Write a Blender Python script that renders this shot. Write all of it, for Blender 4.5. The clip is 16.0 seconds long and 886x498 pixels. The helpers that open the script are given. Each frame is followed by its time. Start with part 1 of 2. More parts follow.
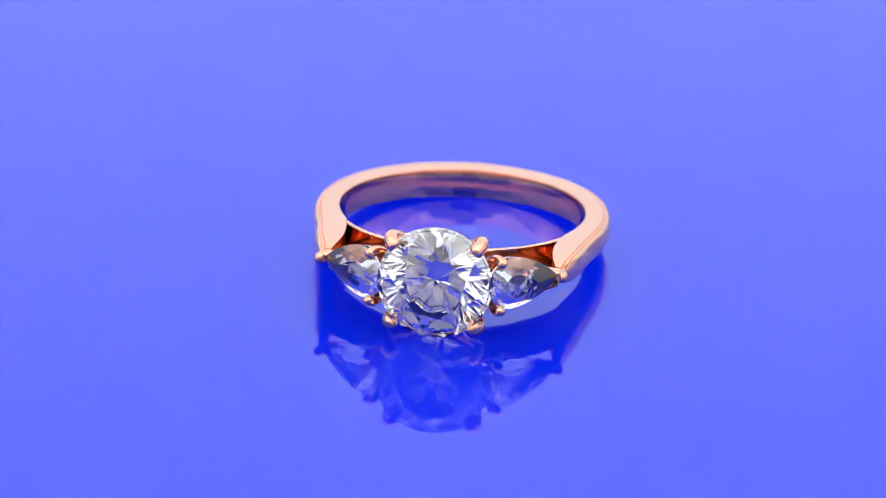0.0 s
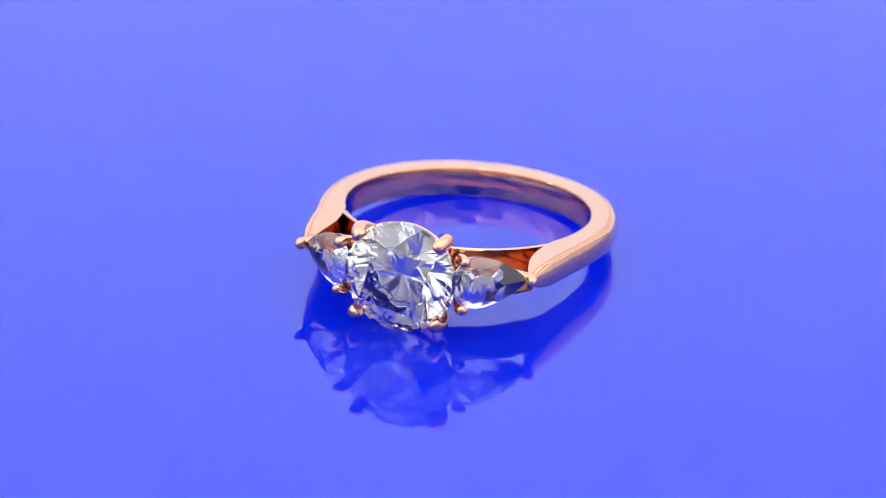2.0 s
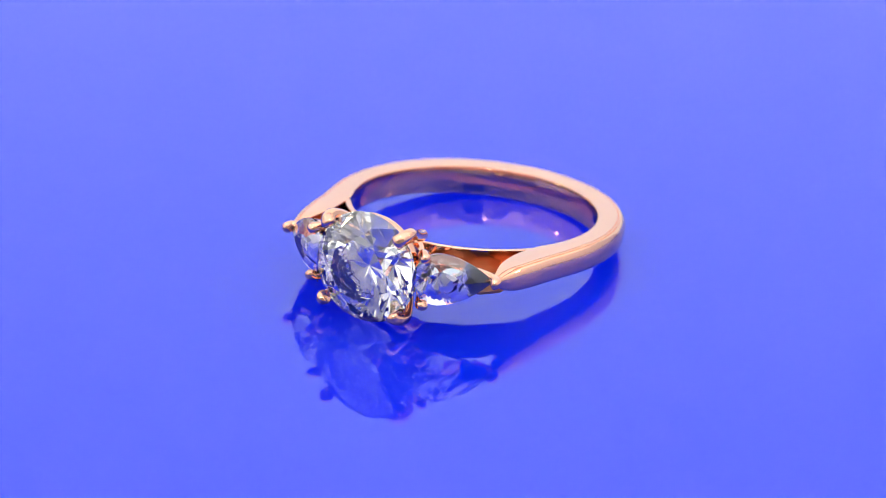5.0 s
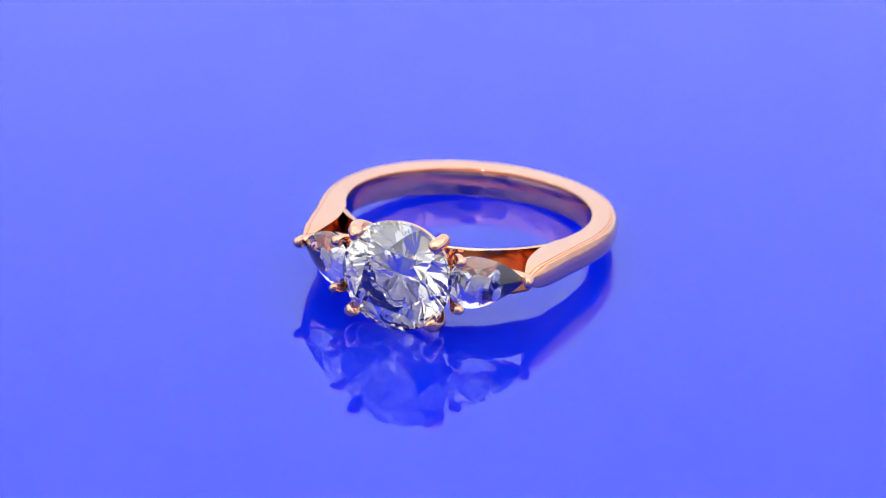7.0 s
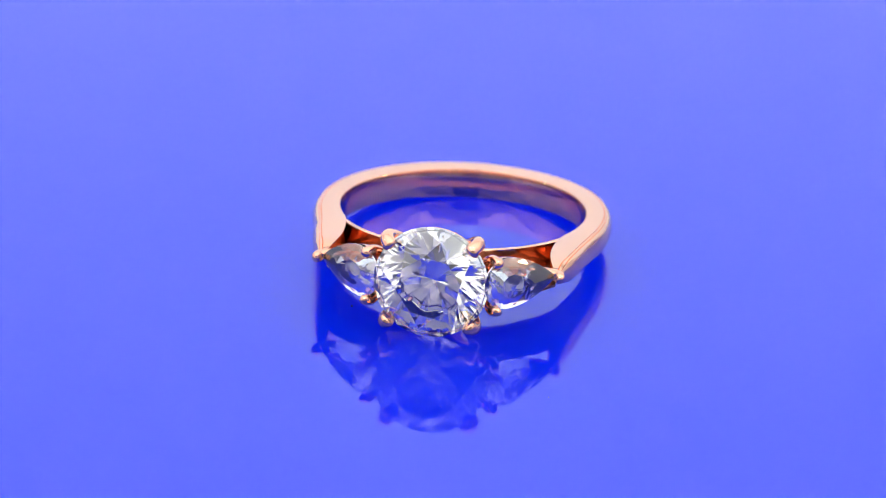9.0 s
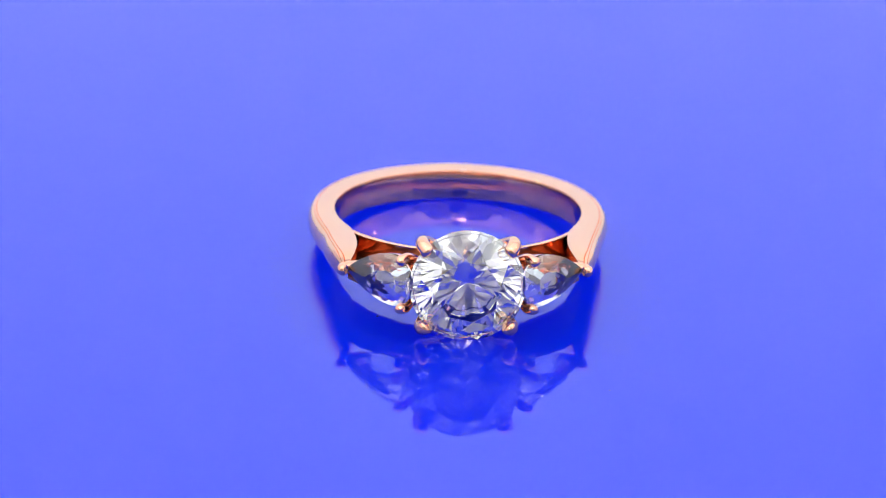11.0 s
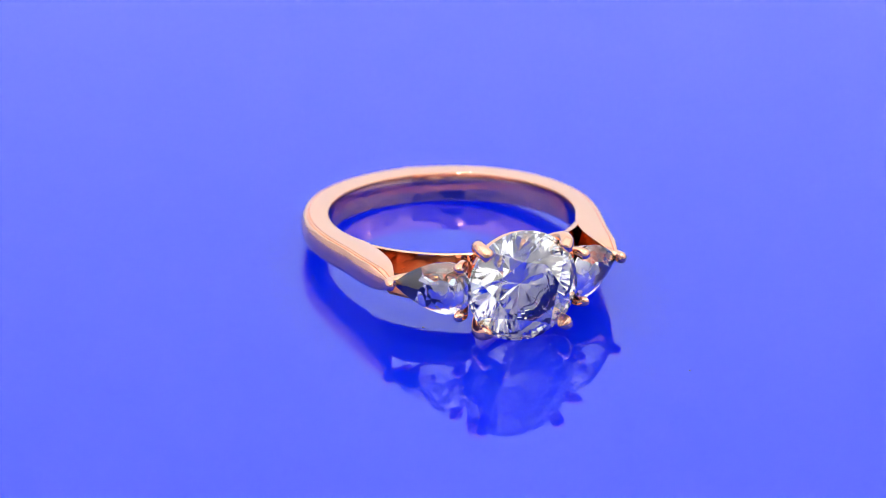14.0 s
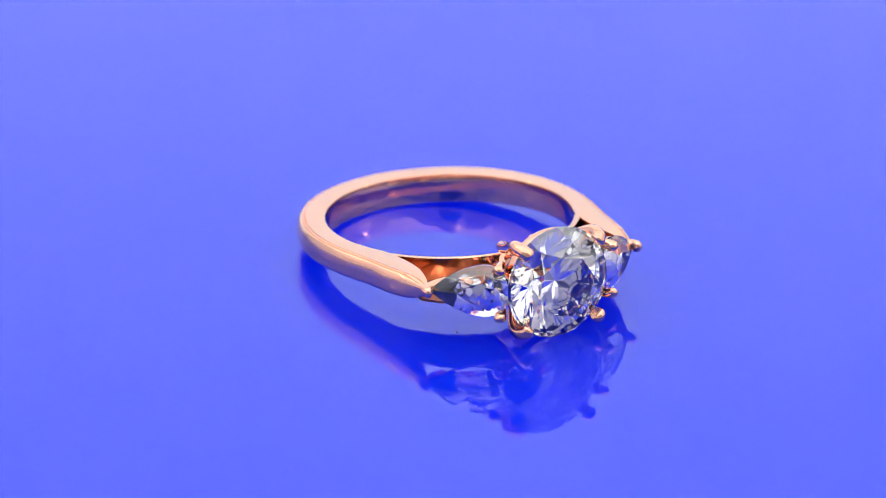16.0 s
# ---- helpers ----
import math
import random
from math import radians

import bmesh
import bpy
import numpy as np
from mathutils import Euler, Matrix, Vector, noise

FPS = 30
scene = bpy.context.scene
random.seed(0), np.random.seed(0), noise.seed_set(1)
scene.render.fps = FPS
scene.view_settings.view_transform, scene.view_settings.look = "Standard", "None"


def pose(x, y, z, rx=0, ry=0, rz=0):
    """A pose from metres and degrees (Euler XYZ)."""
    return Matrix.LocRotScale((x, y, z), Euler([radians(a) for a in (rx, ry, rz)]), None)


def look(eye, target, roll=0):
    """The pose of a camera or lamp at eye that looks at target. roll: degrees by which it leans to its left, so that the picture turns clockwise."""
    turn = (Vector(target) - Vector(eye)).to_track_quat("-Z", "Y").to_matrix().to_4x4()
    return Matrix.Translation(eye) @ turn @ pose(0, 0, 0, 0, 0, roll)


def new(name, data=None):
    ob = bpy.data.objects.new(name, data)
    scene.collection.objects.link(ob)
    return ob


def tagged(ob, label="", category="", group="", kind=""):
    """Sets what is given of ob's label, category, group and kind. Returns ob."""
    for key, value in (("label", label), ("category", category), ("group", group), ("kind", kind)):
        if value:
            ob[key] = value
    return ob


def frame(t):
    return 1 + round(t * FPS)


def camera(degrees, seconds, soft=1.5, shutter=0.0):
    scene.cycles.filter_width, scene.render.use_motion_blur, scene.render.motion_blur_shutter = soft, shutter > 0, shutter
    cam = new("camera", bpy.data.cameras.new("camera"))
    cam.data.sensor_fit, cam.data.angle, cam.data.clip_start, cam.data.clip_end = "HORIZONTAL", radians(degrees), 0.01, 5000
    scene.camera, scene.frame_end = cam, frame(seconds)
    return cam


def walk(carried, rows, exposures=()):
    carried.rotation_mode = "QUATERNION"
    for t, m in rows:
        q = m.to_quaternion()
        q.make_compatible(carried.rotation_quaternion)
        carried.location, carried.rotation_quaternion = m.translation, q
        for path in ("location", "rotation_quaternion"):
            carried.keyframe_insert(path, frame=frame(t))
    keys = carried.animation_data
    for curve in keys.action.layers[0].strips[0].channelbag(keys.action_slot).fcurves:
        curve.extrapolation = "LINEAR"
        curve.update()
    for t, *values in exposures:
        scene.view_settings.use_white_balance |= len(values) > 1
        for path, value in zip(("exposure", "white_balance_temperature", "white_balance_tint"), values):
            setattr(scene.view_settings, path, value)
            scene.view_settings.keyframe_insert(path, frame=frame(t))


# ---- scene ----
MM = 0.001

# camera, standing still on its stand
cam = camera(15.851, 16.0, soft=0.95)
EYE = (0.0, -0.20009, 0.091454)
AIM = (-0.00251, 0.000224, 0.000526)
cam.data.dof.use_dof = True
cam.data.dof.focus_distance = 0.208
cam.data.dof.aperture_fstop = 46
walk(cam, [(0.0, look(EYE, AIM, 1.721)), (16.0, look(EYE, AIM, 1.721))])

# the studio air: almost dark, the tent's lamps do the work
world = bpy.data.worlds.new("studio")
scene.world = world
world.use_nodes = True
world.node_tree.nodes["Background"].inputs["Color"].default_value = (0.5, 0.55, 0.65, 1)
world.node_tree.nodes["Background"].inputs["Strength"].default_value = 0.05


def area_lamp(name, eye, target, wide, high, radiance, colour):
    data = bpy.data.lights.new(name, "AREA")
    data.shape, data.size, data.size_y = "RECTANGLE", wide, high
    data.energy, data.color = radiance * math.pi * wide * high, colour
    ob = new(name, data)
    ob.matrix_world = look(eye, target)
    return ob


def led(name, place, radius, power, colour=(1, 0.95, 0.88)):
    data = bpy.data.lights.new(name, "POINT")
    data.shadow_soft_size, data.energy, data.color = radius, power, colour
    ob = new(name, data)
    ob.location = place
    return ob


COOL = (0.715, 1.0, 0.95)
WHITE = (0.89, 0.97, 0.93)
area_lamp("softbox_back", (0, 0.385, 0.24), (0, 0, 0.24), 0.70, 0.46, 0.505, COOL)
area_lamp("softbox_top", (0, 0.0, 0.485), (0, 0.0, 0), 0.70, 0.66, 0.80, WHITE)
area_lamp("softbox_left", (-0.385, 0.0, 0.34), (0, 0.0, 0.2), 0.74, 0.28, 0.80, WHITE)
area_lamp("softbox_right", (0.385, 0.0, 0.34), (0, 0.0, 0.2), 0.74, 0.28, 0.80, WHITE)
area_lamp("softbox_front", (-0.22, -0.385, 0.36), (-0.14, 0, 0.15), 0.30, 0.22, 1.55, WHITE)
area_lamp("softbox_front", (0.22, -0.385, 0.36), (0.14, 0, 0.15), 0.30, 0.22, 1.55, WHITE)
led("spot_lamp", (-0.05, -0.28, 0.24), 0.012, 0.6)
# the warm tint of both side lamps imitates spectral fire in the stones
led("spot_lamp", (-0.30, 0.02, 0.20), 0.010, 0.35, (1, 0.75, 0.38))
# two high lamps, added to give more glints
led("spot_lamp", (0.07, -0.10, 0.42), 0.008, 0.5)
led("spot_lamp", (-0.09, -0.06, 0.42), 0.008, 0.5)
led("spot_lamp", (0.30, 0.02, 0.20), 0.010, 0.35, (1, 0.75, 0.38))


# ---- materials ----
def material(name):
    m = bpy.data.materials.new(name)
    m.use_nodes = True
    m.node_tree.nodes.clear()
    out = m.node_tree.nodes.new("ShaderNodeOutputMaterial")
    return m, m.node_tree, out


def principled(name, colour, rough, metal=0.0, ior=1.5, grain=0.0, scale=900.0, vary=0.0, bump=0.0):
    m, tree, out = material(name)
    b = tree.nodes.new("ShaderNodeBsdfPrincipled")
    b.inputs["Base Color"].default_value = (*colour, 1)
    b.inputs["Roughness"].default_value = rough
    b.inputs["Metallic"].default_value = metal
    b.inputs["IOR"].default_value = ior
    tree.links.new(b.outputs[0], out.inputs[0])
    where = tree.nodes.new("ShaderNodeTexCoord")
    fine = tree.nodes.new("ShaderNodeTexNoise")
    fine.inputs["Scale"].default_value = scale
    fine.inputs["Detail"].default_value = 4
    coarse = tree.nodes.new("ShaderNodeTexNoise")
    coarse.inputs["Scale"].default_value = scale / 9
    for n in (fine, coarse):
        tree.links.new(where.outputs["Object"], n.inputs["Vector"])
    if grain:
        mr = tree.nodes.new("ShaderNodeMapRange")
        mr.inputs["To Min"].default_value = max(0.0, rough - grain)
        mr.inputs["To Max"].default_value = rough + grain
        tree.links.new(fine.outputs["Fac"], mr.inputs["Value"])
        tree.links.new(mr.outputs[0], b.inputs["Roughness"])
    if vary:
        mix = tree.nodes.new("ShaderNodeMix")
        mix.data_type = "RGBA"
        mix.inputs["A"].default_value = (*[c * (1 - vary) for c in colour], 1)
        mix.inputs["B"].default_value = (*[min(1, c * (1 + vary)) for c in colour], 1)
        tree.links.new(coarse.outputs["Fac"], mix.inputs["Factor"])
        tree.links.new(mix.outputs["Result"], b.inputs["Base Color"])
    if bump:
        bp = tree.nodes.new("ShaderNodeBump")
        bp.inputs["Strength"].default_value = bump
        bp.inputs["Distance"].default_value = 0.00005
        tree.links.new(fine.outputs["Fac"], bp.inputs["Height"])
        tree.links.new(bp.outputs[0], b.inputs["Normal"])
    return m


def diamond_material(name, tint, ior=2.42):
    """Clear stone with the refraction of diamond."""
    m, tree, out = material(name)
    g = tree.nodes.new("ShaderNodeBsdfGlass")
    g.inputs["Color"].default_value = (*tint, 1)
    g.inputs["Roughness"].default_value = 0.0
    g.inputs["IOR"].default_value = ior
    tree.links.new(g.outputs[0], out.inputs[0])
    return m


def translucent(m, depth):
    """Light spreads inside the material over about that many metres before it comes out again."""
    b = next(n for n in m.node_tree.nodes if n.type == "BSDF_PRINCIPLED")
    b.inputs["Subsurface Weight"].default_value = 1.0
    b.inputs["Subsurface Radius"].default_value = (1, 1, 1)
    b.inputs["Subsurface Scale"].default_value = depth
    return m


M_GOLD = principled("rose_gold", (0.96, 0.51, 0.32), 0.06, 1.0, grain=0.03, scale=2500, vary=0.03, bump=0.02)
M_DIAMOND = diamond_material("diamond", (1.0, 0.985, 0.96))
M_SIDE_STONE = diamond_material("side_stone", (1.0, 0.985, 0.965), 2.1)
M_BLUE = translucent(principled("blue_acrylic", (0.001, 0.016, 0.68), 0.004, 0.0, ior=1.56, grain=0.003, scale=160, vary=0.04), 0.045)
M_TENT = principled("white_tent_cloth", (0.80, 0.80, 0.80), 0.9, grain=0.05, scale=300, vary=0.03, bump=0.3)
# rougher rose gold, with the deep pockets' shade put into its darker colour
M_POCKET_SHADE = principled("rose_gold_pocket_shade", (0.34, 0.145, 0.085), 0.30, 1.0, grain=0.06, scale=2500, vary=0.05, bump=0.1)
M_FRONT = principled("light_grey_cloth", (0.33, 0.33, 0.32), 0.9, grain=0.05, scale=300, vary=0.10, bump=0.3)
M_GREY = principled("grey_cloth", (0.14, 0.14, 0.145), 0.9, grain=0.05, scale=200, vary=0.2)
M_DUST = principled("dark_dust", (0.02, 0.02, 0.05), 0.9, vary=0.2)


# ---- helpers for meshes ----
def mesh_of(name, bm, mat, smooth=None):
    bmesh.ops.recalc_face_normals(bm, faces=bm.faces[:])
    data = bpy.data.meshes.new(name)
    if smooth is not None:
        for f in bm.faces:
            f.smooth = True
        for e in bm.edges:
            if len(e.link_faces) == 2 and e.calc_face_angle(0) > radians(smooth):
                e.smooth = False
    bm.to_mesh(data)
    bm.free()
    data.materials.append(mat)
    return data


def part(name, bm, mat, parent, label="", smooth=None):
    ob = new(name, mesh_of(name, bm, mat, smooth))
    ob.parent = parent
    return tagged(ob, label) if label else ob


def structure(name, bm, mat, label, category):
    ob = new(name, mesh_of(name, bm, mat))
    return tagged(ob, label, category, kind="structure")


def box(bm, lo, hi):
    vs = [bm.verts.new((x, y, z)) for x in (lo[0], hi[0]) for y in (lo[1], hi[1]) for z in (lo[2], hi[2])]
    for q in ((0, 1, 3, 2), (4, 6, 7, 5), (0, 4, 5, 1), (2, 3, 7, 6), (0, 2, 6, 4), (1, 5, 7, 3)):
        bm.faces.new([vs[i] for i in q])


def loft(bm, loops, closed=False):
    """Skin a row of closed loops of equal length; ends are capped unless the row is closed."""
    rings = [[bm.verts.new([c * MM for c in p]) for p in loop] for loop in loops]
    n = len(rings[0])
    pairs = list(zip(rings, rings[1:])) + ([(rings[-1], rings[0])] if closed else [])
    for a, b in pairs:
        for i in range(n):
            bm.faces.new((a[i], a[(i + 1) % n], b[(i + 1) % n], b[i]))
    if not closed:
        bm.faces.new(rings[0])
        bm.faces.new(rings[-1])


def tube(bm, path, radii, sides=14, squash=1.0):
    """A round bar along a path of points (mm), with its own radius at each; blunt domed ends by small radii."""
    loops = []
    pts = [Vector(p) for p in path]
    u = None
    for i, p in enumerate(pts):
        d = (pts[min(i + 1, len(pts) - 1)] - pts[max(i - 1, 0)]).normalized()
        u = d.orthogonal() if u is None else u - d * u.dot(d)
        u.normalize()
        v = d.cross(u)
        r = radii[i]
        loops.append([p + u * r * math.cos(a) + v * r * squash * math.sin(a)
                      for a in [2 * math.pi * k / sides for k in range(sides)]])
    loft(bm, loops)


def curve_points(ctrl, n):
    """A smooth run of n points through the control points."""
    c = [Vector(p) for p in ctrl]
    c = [c[0] * 2 - c[1]] + c + [c[-1] * 2 - c[-2]]
    out = []
    segs = len(c) - 3
    for k in range(n):
        s = min(k / (n - 1) * segs, segs - 1e-6)
        i, t = int(s), s - int(s)
        a, b, d, e = c[i:i + 4]
        out.append(0.5 * (2 * b + (d - a) * t + (2 * a - 5 * b + 4 * d - e) * t * t + (3 * b - a - 3 * d + e) * t ** 3))
    return out


def ease(ctrl, x):
    """Smooth value at x through (x, value) pairs."""
    n = len(ctrl)
    slope = []
    for k in range(n):
        a, b = ctrl[max(k - 1, 0)], ctrl[min(k + 1, n - 1)]
        slope.append((b[1] - a[1]) / (b[0] - a[0]))
    for k in range(n - 1):
        (x0, a), (x1, b) = ctrl[k], ctrl[k + 1]
        if x <= x1 or k == n - 2:
            h = x1 - x0
            t = min(1.0, max(0.0, (x - x0) / h))
            return ((2 * t ** 3 - 3 * t ** 2 + 1) * a + (t ** 3 - 2 * t ** 2 + t) * h * slope[k]
                    + (3 * t ** 2 - 2 * t ** 3) * b + (t ** 3 - t ** 2) * h * slope[k + 1])
    return ctrl[-1][1]


def rim(y):
    """Height of the band's flat upper rim, one even plane."""
    return 0.505 - 0.0083 * y


# ---- the place: blue plate and light tent ----
def build_place():
    bm = bmesh.new()
    box(bm, (-0.40, -0.40, -0.12), (0.40, 0.40, 0.0))
    structure("floor", bm, M_BLUE, "glossy translucent deep blue acrylic plate, mirror-smooth and clean", "floor")
    for name, lo, hi, mat, label in (
            ("wall_north", (-0.41, 0.40, -0.13), (0.41, 0.41, 0.50), M_TENT, "plain white cloth wall of the light tent"),
            ("wall_west", (-0.41, -0.55, -0.13), (-0.40, 0.40, 0.50), M_TENT, "plain white cloth wall of the light tent"),
            ("wall_east", (0.40, -0.55, -0.13), (0.41, 0.40, 0.50), M_TENT, "plain white cloth wall of the light tent"),
            ("wall_south", (-0.41, -0.56, -0.13), (0.41, -0.55, 0.50), M_GREY, "unseen plain dark grey cloth behind the tent's opening, added for dark reflections"),
            ("ceiling", (-0.41, -0.56, 0.50), (0.41, 0.41, 0.51), M_TENT, "plain white cloth roof of the light tent")):
        bm = bmesh.new()
        box(bm, lo, hi)
        structure(name, bm, mat, label, "ceiling" if name == "ceiling" else "wall")
    # the tent's front, with the opening through which the camera looks in
    # unseen: its grey and the dark opening are set for contrast in the stones
    bm = bmesh.new()
    for lo, hi in (((-0.40, -0.41, -0.13), (-0.08, -0.40, 0.50)), ((0.08, -0.41, -0.13), (0.40, -0.40, 0.50)),
                   ((-0.08, -0.41, -0.13), (0.08, -0.40, 0.11)), ((-0.08, -0.41, 0.26), (0.08, -0.40, 0.50))):
        box(bm, lo, hi)
    structure("wall_front", bm, M_FRONT, "unseen light grey cloth front of the light tent with a square opening, toned for the stones' contrast", "wall")


# ---- stones ----
def brilliant(bm, outline, crown, pavilion, table, girdle, m, n=8, low_at=0.24):
    """A brilliant cut with n main facets. outline(a): the girdle's point at angle a (mm); table: share of the
    girdle's size; low_at: share of the girdle's size at which the pavilion's facets break."""
    def at(a, r, z):
        x, y = outline(a)
        return bm.verts.new(m @ Vector((x * r, y * r, z)))
    step = 2 * math.pi / n
    half = step / 2
    g = 4 * n
    g_top = [at(k * step / 4, 1.0, girdle / 2) for k in range(g)]
    g_bot = [at(k * step / 4, 1.0, -girdle / 2) for k in range(g)]
    for k in range(g):
        bm.faces.new((g_top[k], g_bot[k], g_bot[(k + 1) % g], g_top[(k + 1) % g]))
    tab = [at(k * step, table, girdle / 2 + crown) for k in range(n)]
    rm = (table * math.cos(half) + 1.0) / 2 / math.cos(half) * 0.985
    zm = girdle / 2 + crown * (1 - rm * math.cos(half)) / (1 - table)
    mid = [at((k + 0.5) * step, rm, zm) for k in range(n)]
    bm.faces.new(tab)
    for k in range(n):
        j = (k + 1) % n
        bm.faces.new((tab[k], mid[k], tab[j]))
        bm.faces.new((tab[k], mid[k - 1], g_top[4 * k], mid[k]))
        a, b, c, d, e = (g_top[(4 * k + i) % g] for i in range(5))
        bm.faces.new((mid[k], a, b, c))
        bm.faces.new((mid[k], c, d, e))
    low = [at((k + 0.5) * step, low_at, -girdle / 2 - pavilion * (1 - low_at * math.cos(half))) for k in range(n)]
    cul = bm.verts.new(m @ Vector((0, 0, -girdle / 2 - pavilion)))
    for k in range(n):
        a, b, c, d, e = (g_bot[(4 * k + i) % g] for i in range(5))
        bm.faces.new((low[k], c, b, a))
        bm.faces.new((low[k], e, d, c))
        bm.faces.new((cul, low[k], g_bot[4 * k], low[k - 1]))


def crushed_ice(bm, outline, keel, crown, pavilion, table, girdle, m, seed):
    """A long stone with many small facets: the hull of staggered rows of corners. keel(x): the keel's place and share of depth."""
    rng = random.Random(seed)
    corners = []
    for k in range(40):
        x, y = outline(2 * math.pi * k / 40)
        corners += [(x, y, girdle / 2), (x, y, -girdle / 2)]
    for n, r, h, off in ((12, table, 1.0, 0.0), (16, table * 0.55 + 0.45, 0.66, 0.5), (22, table * 0.25 + 0.75, 0.34, 0.0)):
        for k in range(n):
            x, y = outline(2 * math.pi * (k + off) / n)
            corners.append((x * r, y * r, girdle / 2 + crown * h))
    for n, r, off in ((24, 0.82, 0.5), (24, 0.62, 0.0), (20, 0.42, 0.5), (16, 0.20, 0.0), (9, 0.0, 0.0)):
        for k in range(n):
            x, y = outline(2 * math.pi * (k + off + rng.uniform(-0.18, 0.18)) / n)
            c, deep = keel(x)
            q = max(0.0, min(1.0, r + rng.uniform(-0.05, 0.05)))
            corners.append((c + q * (x - c), y * q, -girdle / 2 - pavilion * deep * (1 - q + 0.24 * q * (1 - q)) * rng.uniform(0.97, 1.03)))
    made = [bm.verts.new(m @ Vector(p)) for p in corners]
    bmesh.ops.remove_doubles(bm, verts=made, dist=2e-5)
    bmesh.ops.convex_hull(bm, input=bm.verts[:], use_existing_faces=False)
    loose = [v for v in bm.verts if not v.link_faces]
    bmesh.ops.delete(bm, geom=loose, context="VERTS")
    bmesh.ops.dissolve_limit(bm, angle_limit=radians(1.0), verts=bm.verts[:], edges=bm.edges[:])


def pear_outline(length, width):
    """Round end towards +x, point towards -x; the origin lies at the widest place."""
    back, front = length - width / 2 * 1.02, width / 2 * 1.02

    def f(a):
        c, s = math.cos(a), math.sin(a)
        if c >= 0:
            return front * c, width / 2 * s
        u = -c
        return -back * u, math.copysign(width / 2 * (1 - u ** 1.75) ** 0.92, s) if abs(s) > 1e-9 else 0.0
    return f


# ---- the ring ----
BAND_TOP, BAND_LOW = 0.43, -1.75
R_IN = 8.6
SHIFT = 0.05
TIP = Vector((8.09, -11.02, 0.0))
PEAR_END = Vector((4.27, -13.82, 0.0))
STONE_R = 3.80
GIRDLE_Y = -14.25


def shank(ring, side):
    """Half of the band, from the back round one side and out along the shoulder to the pear's point."""
    top, low = BAND_TOP, BAND_LOW
    mid = (top + low) / 2
    stations = []
    for a in range(180, 59, -3):
        c, s = math.sin(radians(a)), -math.cos(radians(a))
        ro = ease([(60, 10.50), (68, 10.18), (80, 10.02), (100, 10.02), (132, 10.25), (180, 10.3)], a)
        bulge = ease([(60, 0.36), (90, 0.36), (180, 0.36)], a)
        stations.append((Vector((R_IN * c + SHIFT * side, R_IN * s)), Vector((ro * c + SHIFT * side, ro * s)), rim(R_IN * s),
                         ease([(60, -1.32), (90, -1.45), (120, -1.6), (180, low)], a), bulge))
    arm = [((7.28, -5.2), (8.93, -6.25), rim(-5.7), -1.32, 0.39), ((7.12, -6.2), (8.75, -7.1), rim(-6.6), -1.32, 0.40),
           ((7.05, -7.3), (8.56, -8.1), rim(-7.7), -1.28, 0.38), ((7.10, -8.5), (8.38, -9.0), rim(-8.7), -1.18, 0.32),
           ((7.28, -9.4), (8.24, -9.7), 0.53, -0.98, 0.23), ((7.52, -10.3), (8.12, -10.4), 0.36, -0.66, 0.13),
           ((7.68, -10.7), (8.05, -10.75), 0.18, -0.42, 0.08)]
    joint = [stations[-2], stations[-1]] + [(Vector(i), Vector(o), t, lo, b) for i, o, t, lo, b in arm]
    inner = curve_points([(i.x, i.y, t) for i, o, t, lo, b in joint], 34)
    outer = curve_points([(o.x, o.y, lo) for i, o, t, lo, b in joint], 34)
    full = curve_points([(b, 0, 0) for i, o, t, lo, b in joint], 34)
    stations = stations[:-2]
    first = len(stations) + 8
    stations += [(Vector(i.xy), Vector(o.xy), i.z, o.z, b.x) for i, o, b in zip(inner, outer, full)]
    # even out the run from the round band into the straight shoulder
    last = len(stations) - 1
    for _ in range(12):
        stations = [st if n in (0, last) else tuple(q * 0.5 + (a + c) * 0.25 for a, q, c in zip(stations[n - 1], st, stations[n + 1]))
                    for n, st in enumerate(stations)]
    loops = []
    for n, (i, o, t, lo, b) in enumerate(stations):
        d = (o - i).normalized()
        w = (o - i).length
        leaf = 0.09 * math.sin(math.pi * min(1.0, max(0.0, (n - first - 11) / 14)))
        cw, ch = 0.07 + leaf * 0.8, 0.05 + leaf
        k = 0.28 if n < first - 8 else max(0.2, 0.28 - (n - first + 8) / 60)
        ease_in = ((-0.10, 0.42), (-0.03, 0.20), (0.03, 0.09), (0.12, 0.025), (0.25, 0.0))
        loop = [(i + d * e * k, t - f * k) for e, f in ease_in] + [(i + d * w * 0.6, t), (o - d * (cw + 0.10), t), (o - d * (cw + 0.065), t - 0.08), (o - d * (cw + 0.03), t - 0.02), (o, t - ch), (o - d * leaf * 0.4, t - ch - 0.05)]
        lean = -0.25 * b
        for q in range(1, 18):
            phi = math.pi * q / 18
            u = (1 - math.cos(phi)) / 2
            loop.append((o + d * (1.30 * b * math.sin(phi) + lean * u), t - ch + (lo + 0.05 - t + ch) * u))
        loop += [(o + d * lean, lo + 0.05), (o + d * (lean - 0.07), lo), (i + d * w * 0.7, lo)]
        loop += [(i + d * e * k * 1.5, lo + f * k * 1.5) for e, f in reversed(ease_in)]
        loop += [(i - d * 0.18 * k, lo + (t - lo) * q) for q in (0.42, 0.54, 0.66)]
        loops.append([(p.x * side, p.y, z) for p, z in loop])
    bm = bmesh.new()
    loft(bm, loops)
    return part("band_shoulder", bm, M_GOLD, ring, "polished rose gold band half rising to the stones", 35)


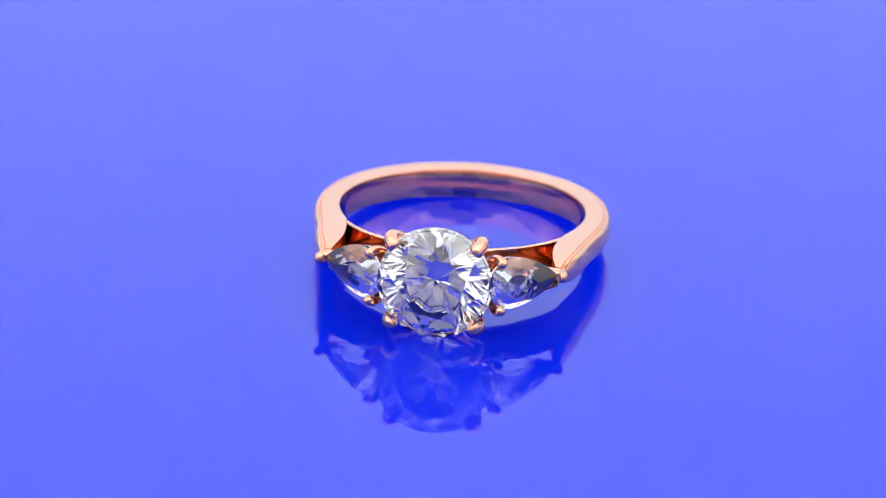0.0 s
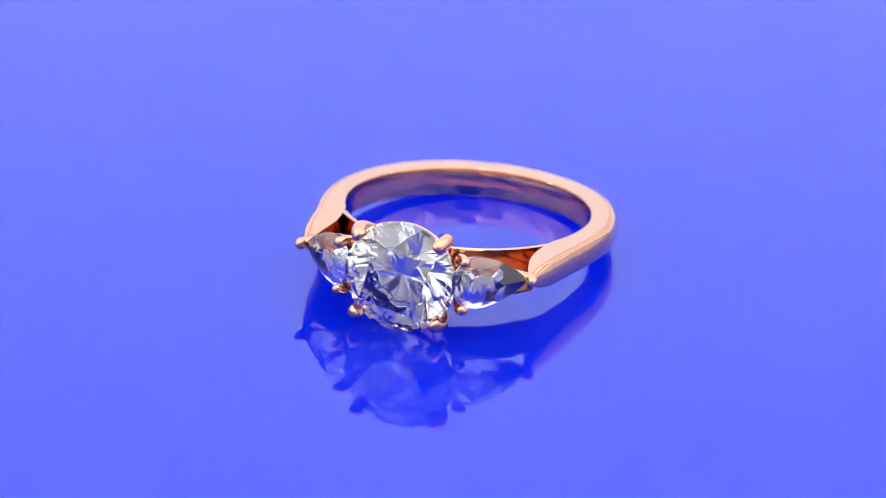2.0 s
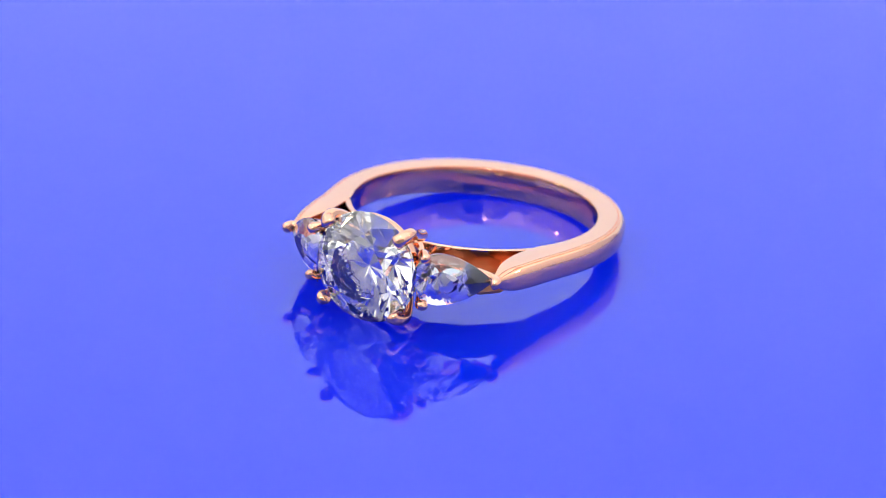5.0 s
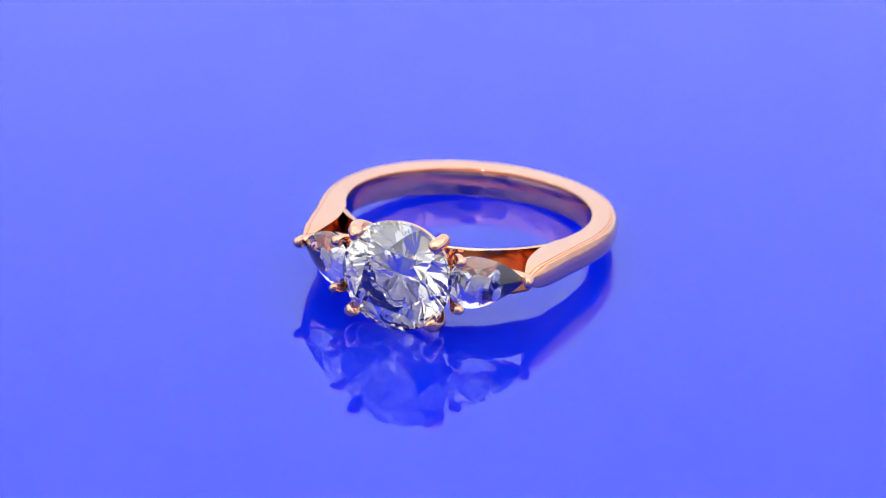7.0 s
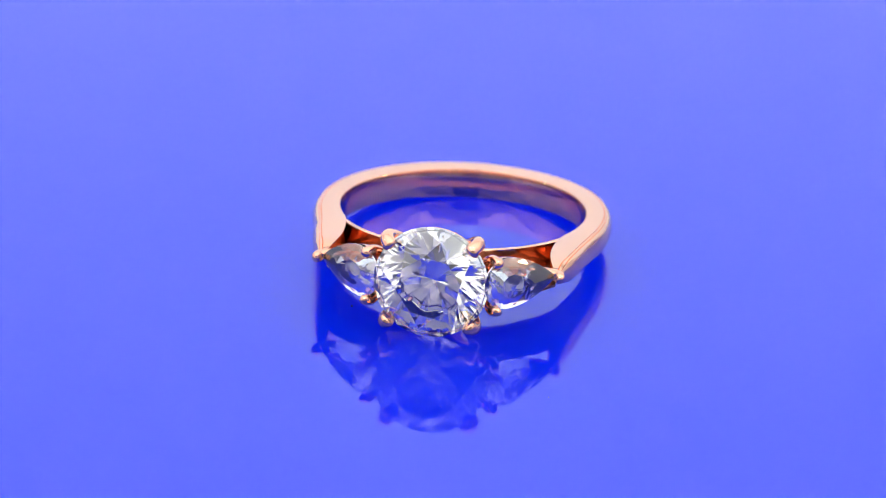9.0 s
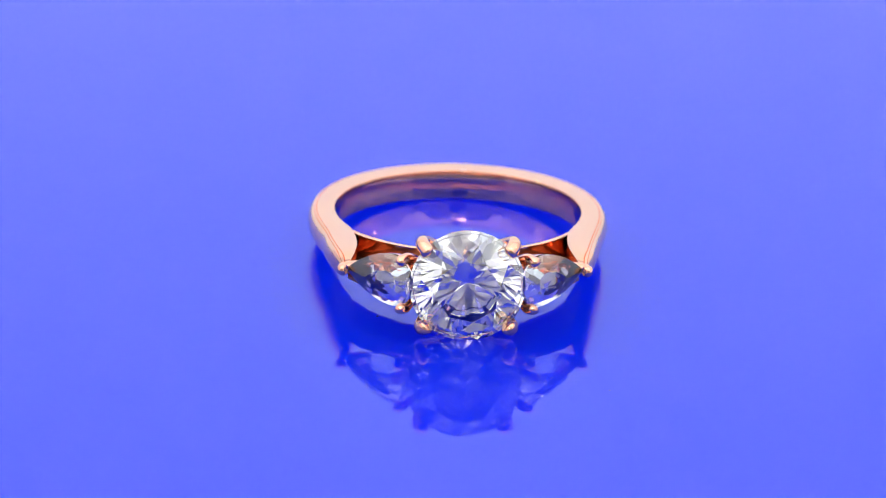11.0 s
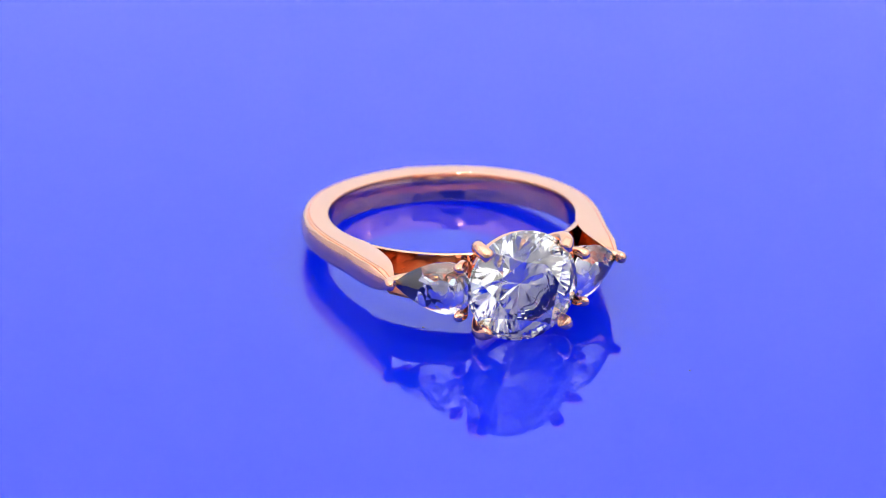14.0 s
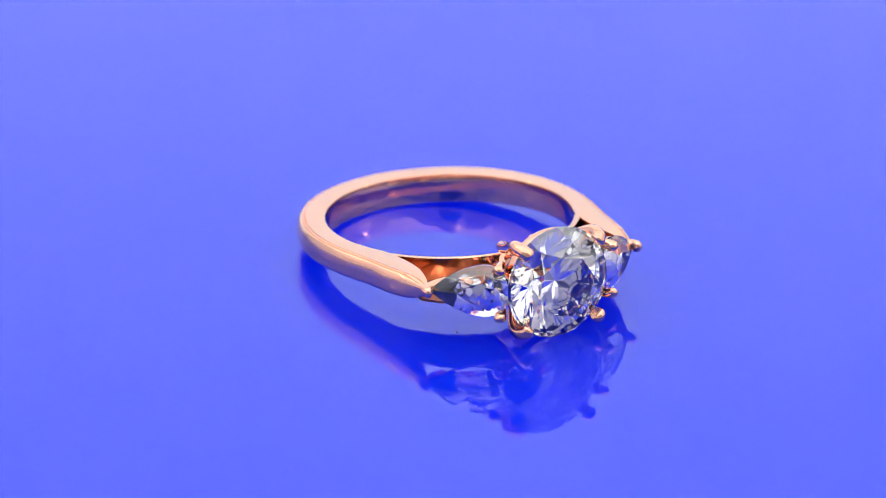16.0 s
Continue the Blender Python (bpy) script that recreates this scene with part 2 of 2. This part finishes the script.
def build_ring():
    ring = tagged(new("diamond_ring"), "polished rose gold three-stone diamond ring lying on blue plate", "ring")
    for side in (-1, 1):
        shank(ring, side)
    # the rail that closes the finger hole under the stones
    bm = bmesh.new()
    loops = []
    for a in range(-56, 57, 4):
        c, s = math.sin(radians(a)), -math.cos(radians(a))
        sec = [(8.50, 0.0), (8.57, 0.23), (8.63, 0.34), (8.72, 0.405), (8.84, 0.43), (9.04, 0.43), (9.08, 0.39), (9.08, -1.14), (9.04, -1.2), (8.84, -1.2), (8.63, -1.1), (8.50, -0.8), (8.42, -0.4)]
        loops.append([(r * c + SHIFT, r * s, z + (rim(r * s) - 0.435 if z > 0.1 else 0)) for r, z in sec])
    loft(bm, loops)
    part("gallery_rail", bm, M_GOLD, ring, "thin rose gold rail under the stones", 35)

    # plates that close the pockets between rail, shoulders and settings
    for side in (-1, 1):
        bm = bmesh.new()
        edge = [(7.4, -5.2), (7.6, -7.5), (7.7, -9.8), (6.9, -10.9), (5.1, -11.8), (3.7, -12.5), (2.2, -11.4), (1.2, -8.8), (4.2, -7.7), (6.2, -6.2)]
        loft(bm, [[(x * side, y, z) for x, y in edge] for z in (-1.02, -1.18)])
        part("pocket_plate", bm, M_POCKET_SHADE, ring, smooth=40)

    # centre setting: wire ring, base cup and four claws
    head = bmesh.new()
    loops = []
    for k in range(48):
        a = 2 * math.pi * k / 48
        loops.append([((3.30 + 0.20 * math.cos(b)) * math.cos(a), GIRDLE_Y + 0.85 + 0.40 * math.sin(b), (3.30 + 0.20 * math.cos(b)) * math.sin(a))
                      for b in [2 * math.pi * j / 10 for j in range(10)]])
    loft(head, loops, True)
    basket = part("centre_basket", head, M_GOLD, ring, "rose gold wire basket of the centre stone", 40)
    bm = bmesh.new()
    loops = []
    for k in range(40):
        a = 2 * math.pi * k / 40
        loops.append([(r * math.cos(a), y, r * math.sin(a) * 0.62 - 0.4) for r, y in ((1.5, -9.0), (1.9, -9.0), (2.1, -10.2), (1.75, -10.2))])
    loft(bm, loops, True)
    part("cup", bm, M_GOLD, basket, smooth=40)
    for sx in (-1, 1):
        for sz in (-1, 1):
            q = 2 ** -0.5
            def claw(r, y):
                return (sx * r * q * 1.02, y, sz * r * q * 0.99)
            path = curve_points([claw(1.6, -9.2), claw(2.2, -10.8), claw(3.0, -12.3), claw(3.85, -13.4), claw(4.12, -14.1), claw(3.98, -14.7), claw(3.70, -14.95), claw(3.45, -15.02)], 26)
            radii = [0.42 + 0.08 * k / 25 for k in range(26)]
            radii[-5:] = [0.51, 0.50, 0.44, 0.30, 0.05]
            bm = bmesh.new()
            tube(bm, path, radii)
            part("claw", bm, M_GOLD, basket, smooth=50)
    # centre stone, its table facing out from the finger
    turn = Matrix.Translation((0, GIRDLE_Y * MM, 0)) @ Matrix.Rotation(radians(90), 4, "X") @ Matrix.Rotation(radians(11), 4, "Z") @ Matrix.Scale(MM, 4)
    bm = bmesh.new()
    brilliant(bm, lambda a: (STONE_R * math.cos(a), STONE_R * math.sin(a)), STONE_R * 0.30, STONE_R * 0.865, 0.56, 0.05, turn)
    part("centre_diamond", bm, M_DIAMOND, ring, "large round brilliant-cut clear diamond")

    # side stones with their settings
    for side in (-1, 1):
        axis = (PEAR_END - TIP).normalized()
        normal = Vector((-axis.y, axis.x, 0))
        if normal.y > 0:
            normal = -normal
        length, width = 5.35, 3.55
        mid = TIP + axis * (0.25 + length - width * 0.51) - normal * 0.15
        across = normal.cross(axis)
        def place(u, v, w):
            p = mid + axis * u + across * v + normal * w
            return Vector((p.x * side, p.y, p.z))
        f = pear_outline(length, width)
        stone = bmesh.new()
        frame_m = Matrix((( axis.x * side, across.x * side, normal.x * side, mid.x * side), (axis.y, across.y, normal.y, mid.y), (axis.z, across.z, normal.z, mid.z), (0, 0, 0, 1)))
        back = length - width * 0.51

        def keel(x):
            c = min(0.0, x * 0.42)
            return c, 1 + 0.45 * c / back
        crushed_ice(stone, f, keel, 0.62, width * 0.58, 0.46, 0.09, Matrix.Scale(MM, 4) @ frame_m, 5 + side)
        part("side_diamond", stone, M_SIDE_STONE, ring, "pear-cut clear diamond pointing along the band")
        bm = bmesh.new()
        loops = []
        for k in range(44):
            x, y = f(2 * math.pi * k / 44)
            loops.append([place(x * r, y * r, w) for r, w in ((0.95, -0.34), (0.93, -0.62), (0.84, -1.10), (0.74, -1.10), (0.82, -0.70), (0.88, -0.42))])
        loft(bm, loops, True)
        cup = part("side_setting", bm, M_GOLD, ring, "pear-shaped rose gold cup under a side stone", 40)
        for u, v in ((1.05, 1.0), (1.05, -1.0)):
            x, y = u, v * width * 0.43
            path = curve_points([place(x * 0.5, y * 0.45, -2.3), place(x * 0.85, y * 0.85, -1.1), place(x * 1.08, y * 1.12, -0.1), place(x * 1.02, y * 1.06, 0.42), place(x * 0.88, y * 0.90, 0.55)], 16)
            bm = bmesh.new()
            tube(bm, path, [0.36] * 11 + [0.40, 0.41, 0.37, 0.26, 0.06])
            part("claw", bm, M_GOLD, cup, smooth=50)
        bm = bmesh.new()
        back = -(length - width * 0.51)
        path = curve_points([place(back * 0.75, 0, -1.5), place(back * 0.98, 0, -0.6), place(back * 1.07, 0, 0.1), place(back * 1.0, 0, 0.42), place(back * 0.93, 0, 0.42)], 14)
        tube(bm, path, [0.38] * 9 + [0.40, 0.39, 0.35, 0.24, 0.06])
        part("claw", bm, M_GOLD, cup, smooth=50)
    return ring


def build_dust():
    """Two specks of dust that lie on the plate and turn with it."""
    specks = []
    for r in (0.00009, 0.00006):
        bm = bmesh.new()
        bmesh.ops.create_icosphere(bm, subdivisions=1, radius=r)
        for v in bm.verts:
            v.co = v.co * (1 + 0.5 * noise.noise(v.co * 9000))
            v.co.z = max(v.co.z * 0.6, -r * 0.5)
        ob = new("dust_speck", mesh_of("dust_speck", bm, M_DUST))
        specks.append(tagged(ob, "tiny dark speck of dust on the blue plate", "dust", "dust on the plate"))
    return specks


def turn_at(t):
    """Turn of the plate in degrees: one way, a short halt, and back."""
    if t <= 4.3:
        return -6.12 - 5.55 * t
    if t >= 4.9:
        return 5.53 * t - 57.05
    return -31.25 + 1.3 * ((t - 4.6) / 0.3) ** 2


build_place()
RING = build_ring()
DUST = build_dust()
DUST_AT = ((-0.00724, -0.00938), (0.0073, -0.02003))
SEAT = pose(-0.00151, 0.00179, 0.00251, -4.85, 0, 0)


def motions():
    times = [k * 0.5 for k in range(9)] + [4.3, 4.45, 4.6, 4.75, 4.9] + [5.5 + k * 0.5 for k in range(22)]
    walk(RING, [(t, pose(0, 0, 0, 0, 0, turn_at(t)) @ SEAT) for t in times])
    for ob, (x, y) in zip(DUST, DUST_AT):
        walk(ob, [(t, pose(0, 0, 0, 0, 0, turn_at(t)) @ pose(x, y, 0.00003)) for t in times])


motions()
